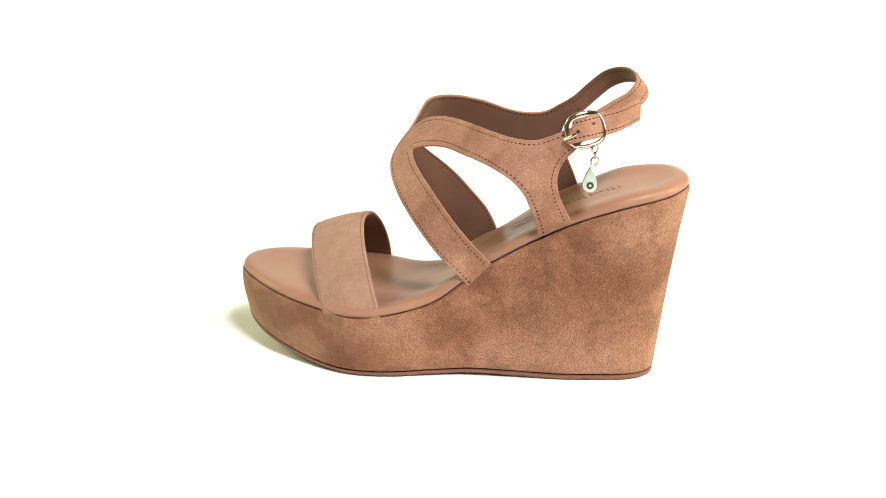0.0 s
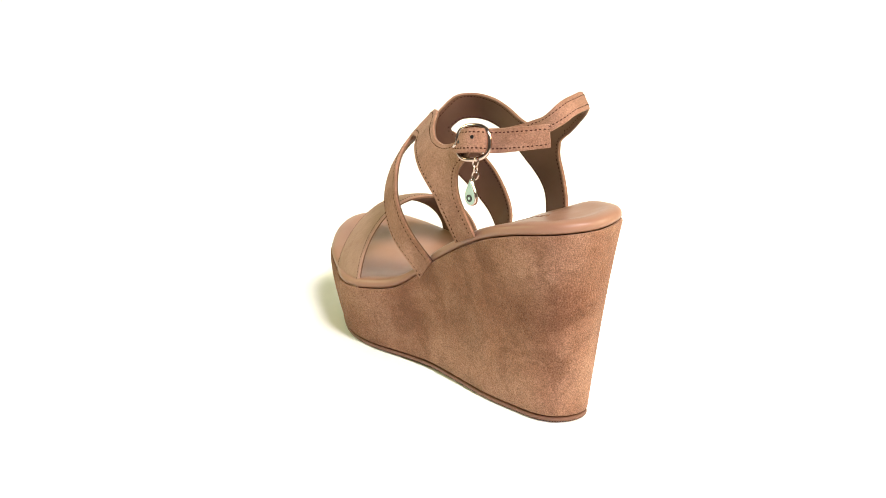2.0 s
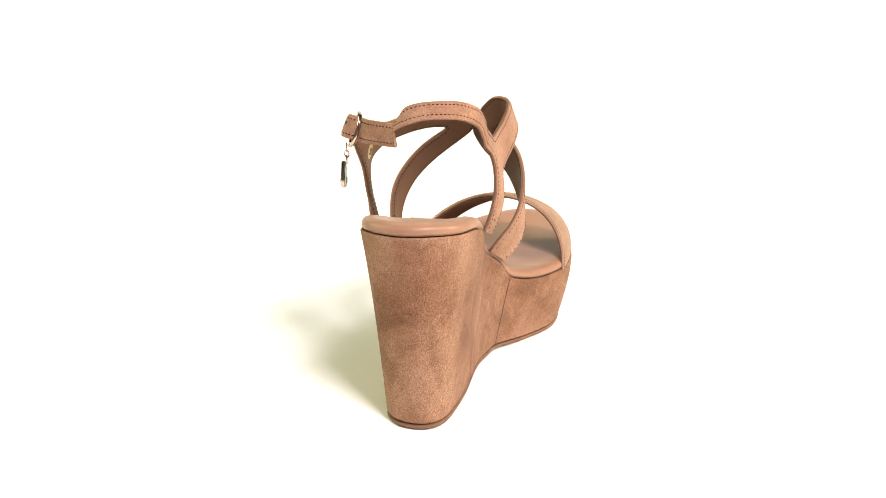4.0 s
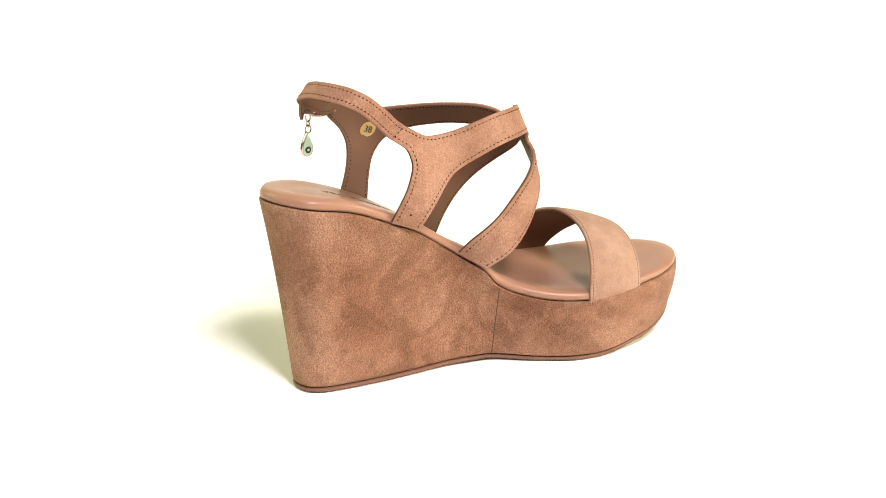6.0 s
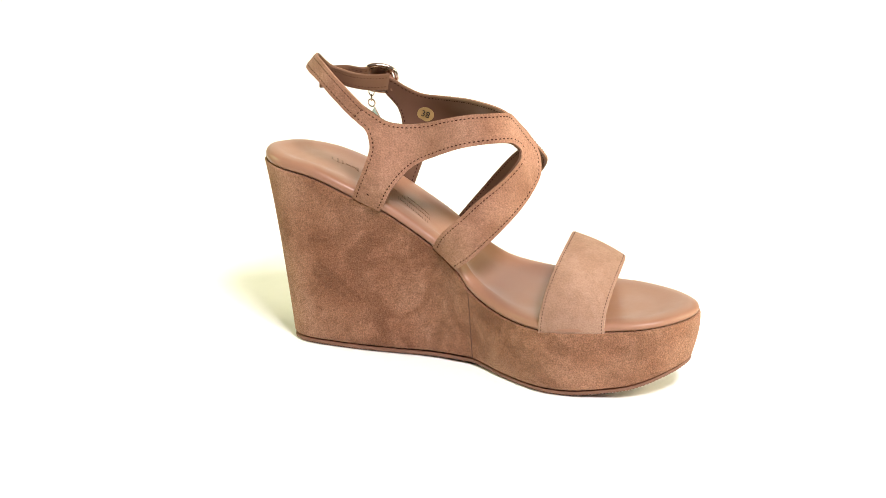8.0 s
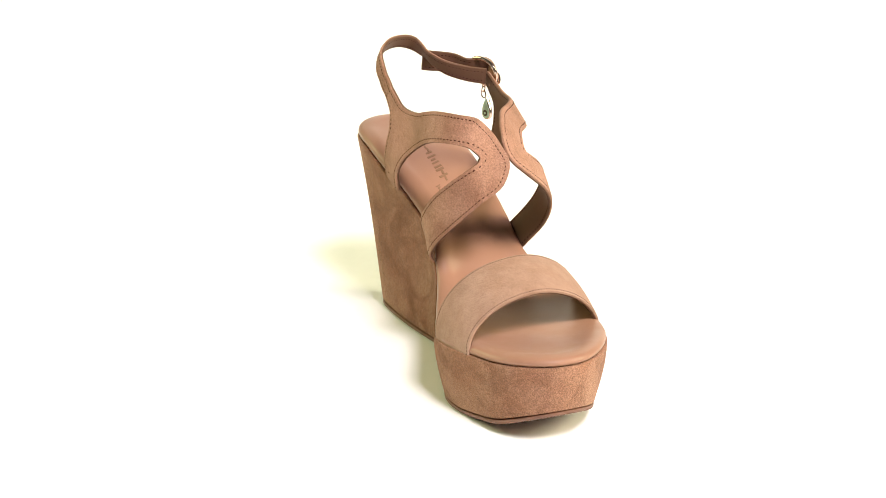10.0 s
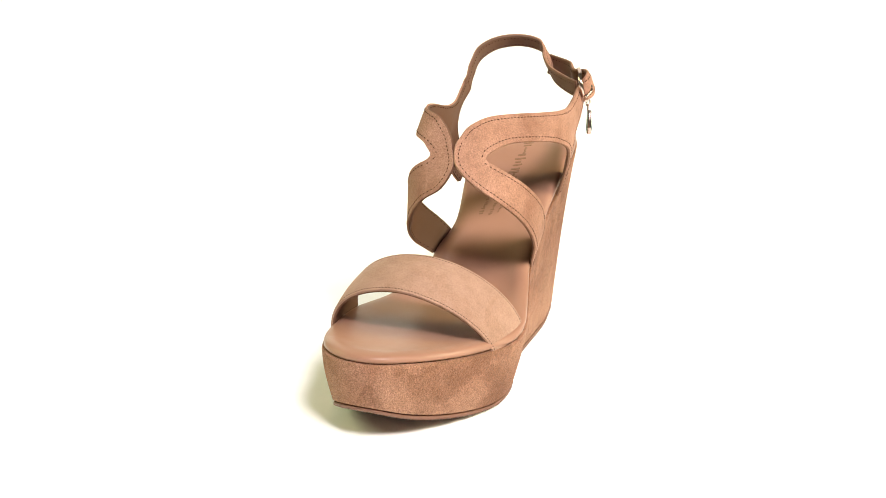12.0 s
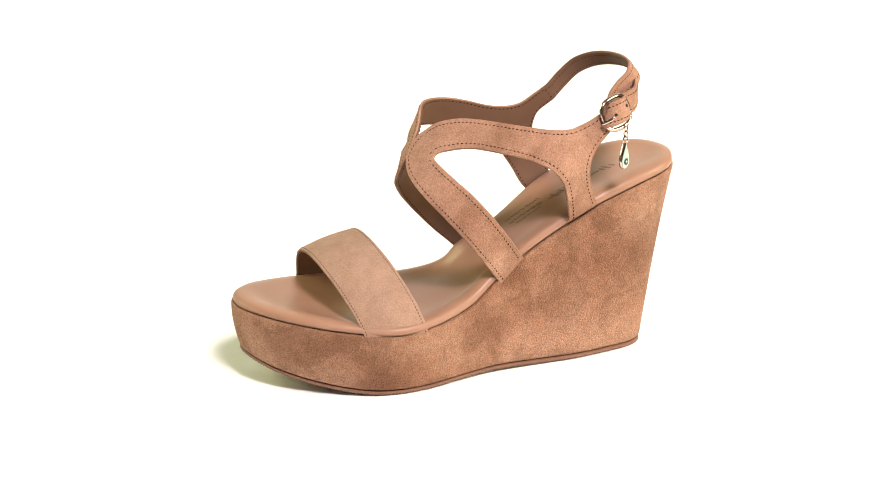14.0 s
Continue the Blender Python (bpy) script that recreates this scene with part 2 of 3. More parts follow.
def insole():
    bm = bmesh.new()
    rise = pad_rise(EDGE[:, 0])[:, None] * UP
    rings = [EDGE - N_EDGE * a + rise * b for a, b in ((0.005, -0.25), (0.0030, -0.02), (0.0014, 0.13), (0.0008, 0.30), (0.0009, 0.54), (0.0014, 0.75), (0.0024, 0.90), (0.0042, 0.98), (0.0074, 1.0))]
    inner = rings[-1]
    sx = np.clip(inner[:, 0], -0.098, 0.075)
    half = N // 2
    yl = np.interp(sx, np.sort(EDGE[:half, 0]), EDGE[:half, 1][np.argsort(EDGE[:half, 0])])
    yr = np.interp(sx, np.sort(EDGE[half:, 0]), EDGE[half:, 1][np.argsort(EDGE[half:, 0])])
    spine = np.stack([sx, (yl + yr) / 2, 0 * sx], 1)
    for f in (0.12, 0.25, 0.4, 0.55, 0.7, 0.85, 0.97):
        r = inner + (spine - inner) * f
        dish = 0.0012 * math.sin(math.pi * min(f, 0.5))
        r[:, 2] = edge_height(r[:, 0], r[:, 1]) + pad_rise(r[:, 0]) - dish
        k = min(1.0, f / 0.3)
        r[:, 2] = r[:, 2] * k + (1 - k) * (inner[:, 2] * 0.5 + r[:, 2] * 0.5)
        rings.append(r)
    vs = loft(bm, rings)
    last = vs[-1]
    for i in range(N // 2 - 1):
        bm.faces.new((last[i], last[i + 1], last[N - 2 - i], last[N - 1 - i]))
    bmesh.ops.remove_doubles(bm, verts=bm.verts, dist=1e-5)
    return part("insole", bm, PAD, sandal, "padded tan leather insole with faded print")


wedge()
outsole()
pad = insole()


def shell(name, outer, tris, rim, thick, label, materials):
    """A leather piece: outer skin, lining set back by its thickness, rims between."""
    v = np.array(outer)
    nrm = np.zeros_like(v)
    for a, b, c in tris:
        f = np.cross(v[b] - v[a], v[c] - v[a])
        for i in (a, b, c):
            nrm[i] += f
    nrm /= np.maximum(np.linalg.norm(nrm, axis=1)[:, None], 1e-12)
    bm = bmesh.new()
    mid = v - nrm * thick * 0.5
    on_rim = np.zeros(len(v), bool)
    for loop in rim:
        on_rim[list(loop)] = True
    o = [bm.verts.new(p - q * (0.00025 if e else 0)) for p, q, e in zip(v, nrm, on_rim)]
    i = [bm.verts.new(p - q * (thick - (0.00025 if e else 0))) for p, q, e in zip(v, nrm, on_rim)]
    for a, b, c in tris:
        bm.faces.new((o[a], o[b], o[c])).material_index = 0
        bm.faces.new((i[c], i[b], i[a])).material_index = 1
    for loop in rim:
        m = len(loop)
        # the rim bulges a little, like a folded edge
        bul = []
        for k in range(m):
            t = v[loop[(k + 1) % m]] - v[loop[k - 1]]
            side = np.cross(t, nrm[loop[k]])
            side /= max(np.linalg.norm(side), 1e-12)
            bul.append((mid[loop[k]], side))
        mids = [bm.verts.new(p + s * 0.0004) for p, s in bul]
        for k in range(m):
            a, b = loop[k], loop[(k + 1) % m]
            j = (k + 1) % m
            bm.faces.new((o[a], o[b], mids[j], mids[k])).material_index = 0
            bm.faces.new((mids[k], mids[j], i[b], i[a])).material_index = 1
    ob = part(name, bm, materials, sandal, label)
    return ob, nrm


# ---- the two crossed strap halves, cut from a flat pattern and laid over the form of the foot ----
ALPHA = radians(30)
CA, SA = math.cos(ALPHA), math.sin(ALPHA)


def foot_form(points):
    """A smooth surface through a few points of the foot's form (mm): how far out it lies over a place of the pattern."""
    q = np.array(points) / 1000
    x = q[:, :2]

    def kernel(a):
        r = np.linalg.norm(a[:, None] - x[None], axis=2)
        return np.where(r > 0, r * r * np.log(r + 1e-12), 0)
    k = len(q)
    pm = np.c_[np.ones(k), x]
    w = np.linalg.solve(np.block([[kernel(x) + 6e-5 * np.eye(k), pm], [pm.T, np.zeros((3, 3))]]), np.r_[q[:, 2], 0, 0, 0])

    def depth(a):
        a = np.atleast_2d(a)
        return kernel(a) @ w[:-3] + w[-3] + a @ w[-2:]
    return depth


OUTER_FORM_POINTS = [(11.7, 59.1, 30.9), (23.2, 70.9, 23.2), (46.9, 88.5, 8.5), (60.4, 94.6, -0.2), (68.4, 150, 4.5), (-38, 130.4, 26.3),
    (-34, 136.6, 24), (-31.4, 114.8, 40.5), (-12.4, 98.2, 48.5), (5.8, 75.8, 42.5), (18, 86, 34.5), (-0.6, 110.7, 42),
    (-20.5, 127, 34.5), (39.9, 123.4, 27.5), (46.1, 107, 19), (57.4, 107.7, 6), (57.5, 124.8, 11), (61.2, 133, 11.5),
    (47, 142.3, 17.3), (38.3, 142.3, 21.1), (25.9, 143.4, 22.3), (11, 144.9, 22.1), (-2.4, 145.7, 20.7), (-12.3, 145.6, 20.2),
    (-20.2, 144.3, 21.2), (4.8, 132.6, 32.3), (21.6, 130.1, 32.2), (-14.4, 131.7, 30.9)]
INNER_FORM_POINTS = [(1.5, 61.2, 25.8), (12.9, 72, 14), (55.4, 96.8, 0.5), (40.4, 90.5, 8), (-29.8, 132.2, 31), (-37.5, 138.7, 18.2),
    (-44.3, 125.8, 20.5), (51.2, 147.8, 3.1), (53.8, 143.8, 0.2), (-37.5, 105.3, 35), (-20.2, 87.3, 41.5), (-1.6, 68.9, 35.8),
    (10, 83.2, 26.8), (-8.8, 104.8, 39), (-27.5, 121.6, 36), (22, 119, 18.5), (35.9, 104.4, 15.5), (52.7, 106.8, 5),
    (48.8, 117.5, 8.2), (46.1, 131.9, 7.9), (-19.3, 149.5, 30), (36.3, 141.8, 9.3), (27.2, 140.9, 12.9), (18.1, 142.3, 17.6), (7.2, 145.9, 23.3), (-5.4, 148.2, 28.8)]
OUTER_FORM, INNER_FORM = foot_form(OUTER_FORM_POINTS), foot_form(INNER_FORM_POINTS)


def ease(v, a, b):
    """From 0 at a to 1 at b, smoothly."""
    f = np.clip((v - a) / (b - a), 0, 1)
    return f * f * (3 - 2 * f)


def lay(pattern, form, side):
    """From the pattern to the foot. side: -1 for the outer half, 1 for the inner."""
    a = np.atleast_2d(pattern)
    d = form(a)
    x, y, z = a[:, 0] * CA - d * SA, a[:, 0] * SA + d * CA, a[:, 1]
    # the strap swells over the instep and lies close at the crossing and at the heel end
    off_centre, ahead, behind = ease(y, 0.003, 0.014), ease(-x, 0.012, 0.034), ease(x, -0.010, 0.012)
    instep = np.exp(-(((z - 0.128) / 0.024) ** 2))
    if side > 0:
        full = 0.0008 + 0.0018 * instep * (1 - 0.75 * behind)
    else:
        full = 0.0004 + 0.0013 * behind * np.exp(-(((z - 0.088) / 0.017) ** 2)) + 0.0010 * ahead * instep
    x = x - 0.0017 * off_centre * ahead * instep
    full = full * off_centre
    return np.stack([x, side * (y + full), z], 1)


OUTER_FRONT = [(-31.7, 138), (-34, 136.4), (-37.9, 130.6), (-39, 125.6), (-36.3, 119.5), (-31.7, 114.4), (-22.9, 106.8), (-12.7, 97.9),
    (-3.3, 87.6), (5.2, 74.7), (12.9, 57.9)]
OUTER_OPENING = [(23.6, 71.1), (17.7, 85.5), (10.3, 98.2), (-0.8, 110.4), (-10.9, 118.6), (-20.5, 125.3), (-22.8, 127.5), (-21.1, 129.7),
    (-14.4, 131.7), (-4.8, 133), (4.8, 132.6), (12.3, 131.6), (21.6, 130.1), (30.6, 127.3), (39.3, 122.3), (44.4, 114.4),
    (45.9, 106.5), (46, 89.5)]
OUTER_BACK = [(59.5, 97.4), (57.4, 107.7), (56.7, 116.6), (57.5, 124.7), (60.9, 132.6), (66.7, 140.6), (68.7, 146), (65.7, 150.4),
    (61.2, 149.2), (55.4, 145.6), (47, 142.3), (38.3, 142.3), (25.9, 143.5), (11, 145), (-2.4, 145.8), (-12.3, 145.7), (-20.2, 144.3), (-26, 142.2), (-31.7, 138)]
OUTER_CUT = [OUTER_FRONT, [(12.9, 57.9), (23.6, 71.1)], OUTER_OPENING, [(46, 89.5), (59.5, 97.4)], OUTER_BACK]
INNER_FRONT = [(49.5, 149.9), (43.6, 146.1), (36.3, 141.8), (27.2, 140.9), (18.1, 142.3), (7.2, 145.9), (-5.4, 148.9), (-18.5, 149.5),
    (-26.5, 148.2), (-30.6, 144.4), (-38.8, 133.7), (-43.8, 126.7), (-45.2, 120.5), (-43.9, 113.1), (-37.4, 105.4), (-29.5, 96.9), (-20, 87.6), (-10.8, 78.5), (-2, 67.6), (1.6, 61.4)]
INNER_OPENING = [(12.9, 71.2), (9.8, 82.6), (0.3, 95.5), (-8.6, 105.3), (-19.7, 114.9), (-27.6, 121.5), (-32.3, 125.8), (-32.6, 128.4),
    (-30, 131.6), (-27, 133.7), (-18.2, 134.8), (-7, 133.5), (3.8, 129.9), (12.7, 125.5), (21.8, 120.2), (29.3, 113.5),
    (35.9, 104.1), (39.5, 93.6), (41, 90.9)]
INNER_BACK = [(54.9, 97.3), (52.6, 106.4), (48.8, 117.3), (45.8, 127.2), (46.1, 131.9), (47.5, 136.4), (51.1, 139.7), (55.4, 143.3)]
INNER_CUT = [[(55.4, 143.3), (49.5, 149.9)], INNER_FRONT, [(1.6, 61.4), (12.9, 71.2)], INNER_OPENING, [(41, 90.9), (54.9, 97.3)], INNER_BACK]


def arc(points, step):
    p = np.array(points, float) / 1000
    length = np.linalg.norm(np.diff(p, axis=0), axis=1).sum()
    return spline(p, max(3, int(length / step) + 1))


def strap_half(name, cut, form, side, label, plain_runs):
    runs = [arc(r, 0.0014) for r in cut]
    outline = np.concatenate([r[:-1] for r in runs])
    m = len(outline)
    lo, hi = outline.min(0), outline.max(0)
    grid = [(x, z) for x in np.arange(lo[0], hi[0], 0.0022) for z in np.arange(lo[1], hi[1], 0.0022)]
    seg = np.roll(outline, -1, 0)

    def inside(p):
        c = (outline[:, 1] > p[1]) != (seg[:, 1] > p[1])
        xs = outline[:, 0] + (p[1] - outline[:, 1]) * (seg[:, 0] - outline[:, 0]) / np.where(seg[:, 1] == outline[:, 1], 1e-12, seg[:, 1] - outline[:, 1])
        return (c & (p[0] < xs)).sum() % 2 == 1 and np.linalg.norm(outline - p, axis=1).min() > 0.0011
    pts = [Vector(p) for p in outline] + [Vector(g) for g in grid if inside(np.array(g))]
    v2, _, faces, *_ = delaunay_2d_cdt(pts, [(i, (i + 1) % m) for i in range(m)], [], 1, 1e-7)
    v2 = np.array([tuple(p) for p in v2])
    v3 = lay(v2, form, side)
    tris = [tuple(f) for f in faces]
    a, b, c = (v3[[t[k] for t in tris]] for k in range(3))
    # outer skin faces away from the foot
    out = np.array([-SA, side * CA, 0])
    if (np.cross(b - a, c - a) @ out).sum() < 0:
        tris = [t[::-1] for t in tris]
    loop = list(range(m))
    ob, nrm = shell(name, v3, tris, [loop], 0.0024, label, [STRAP_SUEDE, LINING])
    # the thread runs just inside the cut edge
    bm = bmesh.new()
    area = 0.5 * (outline[:, 0] * seg[:, 1] - seg[:, 0] * outline[:, 1]).sum()
    for k, r in enumerate(cut):
        if k in plain_runs:
            continue
        q = arc(r, 0.0021)
        for i in range(1, len(q) - 1):
            t = q[i + 1] - q[i - 1]
            t /= np.linalg.norm(t)
            inn = np.array([-t[1], t[0]]) * (1 if area > 0 else -1)
            p0 = q[i] + inn * 0.0019
            tri = lay(np.array([p0, p0 + t * 0.0008, p0 + inn * 0.0008]), form, side)
            along = tri[1] - tri[0]
            nn = np.cross(along, tri[2] - tri[0])
            nn *= np.sign(nn @ out)
            stitch(bm, tri[0], along, nn)
            stitch(bm, tri[0] - (tri[2] - tri[0]) - nn / np.linalg.norm(nn) * 0.0024, along, -nn, 0.0013, 0.00024)
    part("stitching", bm, THREAD, ob, "dark brown topstitching", kind="stuff")
    return ob


outer_half = strap_half("outer_strap", OUTER_CUT, OUTER_FORM, -1, "tan suede crossed strap on the outer side", (1, 3))
inner_half = strap_half("inner_strap", INNER_CUT, INNER_FORM, 1, "tan suede crossed strap on the inner side", (2, 4))


def tack():
    """A crossed bar tack low on the inner leg, and the spare hole in the outer strap's neck."""
    bm = bmesh.new()
    for dx, dz in ((1, 1), (1, -1)):
        q = np.array([[0.0470, 0.1010], [0.0470 + dx * 0.0008, 0.1010 + dz * 0.0008], [0.0470 - dz * 0.0008, 0.1010 + dx * 0.0008]])
        tri = lay(q, INNER_FORM, 1)
        nn = np.cross(tri[1] - tri[0], tri[2] - tri[0])
        stitch(bm, tri[0], tri[1] - tri[0], nn * np.sign(nn @ np.array([-SA, CA, 0])), 0.0022, 0.0003)
    part("bar_tack", bm, THREAD, inner_half, "crossed thread tack")
    tri = lay(np.array([[0.0625, 0.1432], [0.0633, 0.1432], [0.0625, 0.1440]]), OUTER_FORM, -1)
    u, w = (Vector(tri[k] - tri[0]).normalized() for k in (1, 2))
    n = u.cross(w)
    n = n if n.y < 0 else -n
    # no real opening: a solid black plug stands for the shade in the hole
    bm = bmesh.new()
    loft(bm, [[Vector(tri[0]) + 0.0007 * (u * math.cos(f) + w * math.sin(f)) + n * d for f in np.linspace(0, 6.283, 12, endpoint=False)] for d in (-0.002, 0.0002)], True, (True, True))
    part("punched_hole_shade", bm, BLACK, outer_half)


tack()


# ---- bands: toe strap, ankle strap, loose end ----
def band(name, low_edge, high_edge, label, thick=0.0022, bulge=0.0, rows=8, stitched=True, skin=STRAP_SUEDE, flip=False, thread=THREAD, end_stitch=False, fine=False):
    """A leather band between two edge curves of equal length."""
    a, b = np.array(low_edge), np.array(high_edge)
    k = len(a)
    t = np.gradient((a + b) / 2, axis=0)
    n = np.cross(t, b - a)
    n /= np.linalg.norm(n, axis=1)[:, None]
    if flip:
        n = -n
    vs, tris = [], []
    for r in range(rows + 1):
        f = r / rows
        vs.append(a + (b - a) * f + n * bulge * math.sin(math.pi * f))
    v = np.concatenate(vs)
    for r in range(rows):
        for i in range(k - 1):
            p, q, s, u = r * k + i, r * k + i + 1, (r + 1) * k + i + 1, (r + 1) * k + i
            tris += [(p, q, s), (p, s, u)] if not flip else [(p, s, q), (p, u, s)]
    loop = list(range(k)) + [r * k + k - 1 for r in range(1, rows + 1)] + [rows * k + i for i in range(k - 2, -1, -1)] + [r * k for r in range(rows - 1, 0, -1)]
    if flip:
        loop = loop[::-1]
    ob, _ = shell(name, v, tris, [loop], thick, label, [skin, LINING])
    if stitched:
        bm = bmesh.new()
        w = np.linalg.norm(b - a, axis=1).mean()
        for e0, e1 in ((a, b), (b, a)):
            f = (0.0013 if fine else 0.0019) / w
            line = e0 + (e1 - e0) * f + n * bulge * math.sin(math.pi * f)
            length = np.linalg.norm(np.diff(line, axis=0), axis=1).sum()
            both_n = spline(np.hstack([line, n * 1e-5]), max(3, int(length / (0.0017 if fine else 0.0021))))
            both_n[:, 3:] *= 1e5
            for i in range(1, len(both_n) - 1):
                stitch(bm, both_n[i, :3], both_n[i + 1, :3] - both_n[i - 1, :3], both_n[i, 3:], *((0.0011, 0.00024) if fine else ()))
                if not fine:
                    stitch(bm, both_n[i, :3] - both_n[i, 3:] * thick, both_n[i + 1, :3] - both_n[i - 1, :3], -both_n[i, 3:], 0.0013, 0.00024)
        if end_stitch:
            e0, e1 = a[-1] + (a[-2] - a[-1]) * 0.6, b[-1] + (b[-2] - b[-1]) * 0.6
            for f in np.linspace(0.2, 0.8, 3):
                stitch(bm, e0 + (e1 - e0) * f, e1 - e0, n[-1])
        part("stitching", bm, thread, ob, "fine topstitching along both edges", kind="stuff")
    return ob


def toe_strap():
    k = 61
    f = np.linspace(0, 1, k)

    def arch(lat, med, apex_x, apex_z, full, lean):
        y = lat[1] + (med[1] - lat[1]) * (1 - np.cos(math.pi * f)) / 2 + lean * np.sin(math.pi * f)
        c = 2 * (1 - np.cos(math.pi * f)) / 2 - 1
        full = np.where(c < 0, full - 0.12, full + 0.18)
        shape = (1 - np.abs(c) ** full) ** (1 / full)
        base = lat[2] + (med[2] - lat[2]) * f
        x = lat[0] + (med[0] - lat[0]) * f + (apex_x - (lat[0] + med[0]) / 2) * shape**1.5
        return np.stack([x, y, base + (apex_z - (lat[2] + med[2]) / 2) * shape], 1)
    rear = arch((-0.0487, -0.0467, 0.0394), (-0.0656, 0.0458, 0.0402), -0.0700, 0.0820, 2.0, 0.0030)
    front = arch((-0.0820, -0.0427, 0.0394), (-0.1003, 0.0420, 0.0420), -0.1005, 0.0724, 1.85, 0.0042)
    return band("toe_strap", front, rear, "pale tan nubuck strap across the toes", 0.0024, 0.0012, 12, skin=TOE_SUEDE, thread=SEAM, flip=True, fine=True)


toe_strap()

SLING = [(0.0420, 0.0286, 0.1448), (0.0445, 0.0286, 0.1466), (0.0512, 0.0293, 0.1530), (0.0600, 0.0283, 0.1609), (0.0687, 0.0226, 0.1658), (0.0762, 0.0145, 0.1676), (0.0809, 0.0045, 0.1672),
         (0.0826, -0.0030, 0.1646), (0.0796, -0.0082, 0.1606), (0.0732, -0.0115, 0.1566), (0.0665, -0.0168, 0.1526), (0.0590, -0.0275, 0.1492), (0.0525, -0.0362, 0.1482)]


def ribbon_edges(centre, width, k=60, lean=(0.0, 0.0)):
    c = spline(centre, k)
    t = np.gradient(c, axis=0)
    t /= np.linalg.norm(t, axis=1)[:, None]
    w = UP - t * (t @ UP)[:, None]
    w /= np.linalg.norm(w, axis=1)[:, None]
    side = np.cross(t, w)
    w = w + side * np.interp(np.linspace(0, 1, k), np.linspace(0, 1, len(lean)), lean)[:, None]
    w /= np.linalg.norm(w, axis=1)[:, None]
    return c - w * width / 2, c + w * width / 2


lo_e, hi_e = ribbon_edges(SLING, 0.0091, 72, (0, 0.05, 0.3, 0.6, 0.82, 0.85, 0.7, 0.5, 0.25, 0.1))
band("ankle_strap", lo_e, hi_e, "narrow tan suede ankle strap", 0.0022, 0.0, 5, flip=True)
# the buckle's own axes: along the strap, out from the foot, up
BC = Vector((0.0575, -0.0370, 0.1490))
BA = Vector((0.896, 0.402, 0.188)).normalized()
BU = Vector((0.194, 0.37, 0.91))
BU = (BU - BA * BU.dot(BA)).normalized()
BO = BA.cross(BU).normalized()


def at_buckle(along, out, up=0.0):
    return BC + BA * along + BO * out + BU * up


# the end comes round the bar, bulges through the ring and slips under its far side
END = [tuple(at_buckle(a, o, 0.0008)) for a, o in ((-0.0058, -0.0016), (-0.0080, 0.0006), (-0.0070, 0.0036), (-0.0030, 0.0056), (0.0022, 0.0060), (0.0066, 0.0036), (0.0100, -0.0018))]
END += [(0.0738, -0.0250, 0.1526), (0.0822, -0.0085, 0.1540)]
lo_e, hi_e = ribbon_edges(END, 0.0116, 56, (-0.38, -0.38, -0.1, 0))
loose = band("strap_end", lo_e, hi_e, "loose end of the ankle strap", 0.0022, 0.0004, 5, flip=False, end_stitch=True)


# ---- buckle and charm ----
def buckle():
    pts = []
    for f in np.linspace(0, 2 * math.pi, 48, endpoint=False):
        co, si = math.cos(f), math.sin(f)
        r = (abs(co) ** 2.7 + abs(si) ** 2.7) ** (-1 / 2.7)
        pts.append(at_buckle(0.0096 * r * co, 0.0008 - 0.0010 * (r * co) ** 2, 0.0084 * r * si))
    bm = bmesh.new()
    tube(bm, pts, 0.00120, True, 10)
    ob = part("buckle", bm, CHROME, sandal, "shiny rose-gold oval buckle")
    bm = bmesh.new()
    tube(bm, [at_buckle(-0.0116, 0.0002, -0.0022), at_buckle(-0.0100, 0.0022, -0.0020), at_buckle(-0.0082, 0.0040, -0.0016), at_buckle(-0.0062, 0.0048, -0.0010)], 0.0009)
    part("prong", bm, CHROME, ob)
    # the holes' dark insides are black discs set into the loose end
    bm = bmesh.new()
    for q, up in ((0.0036, 0.0014), (-0.0054, -0.0008)):
        c = spline(END, 200)
        k = int(np.argmin(np.linalg.norm(c - np.array(at_buckle(q, 0.006)), axis=1)))
        t = Vector(c[k + 1] - c[k - 1]).normalized()
        n = t.cross(BU).normalized()
        h = Vector(c[k]) + BU * up + n * 0.0004
        loft(bm, [[h + 0.0009 * (t * math.cos(f) + BU * math.sin(f)) + n * d for f in np.linspace(0, 6.283, 10, endpoint=False)] for d in (-0.002, 0.0002)], True, (False, True))
    part("punched_hole_shade", bm, BLACK, loose)


buckle()


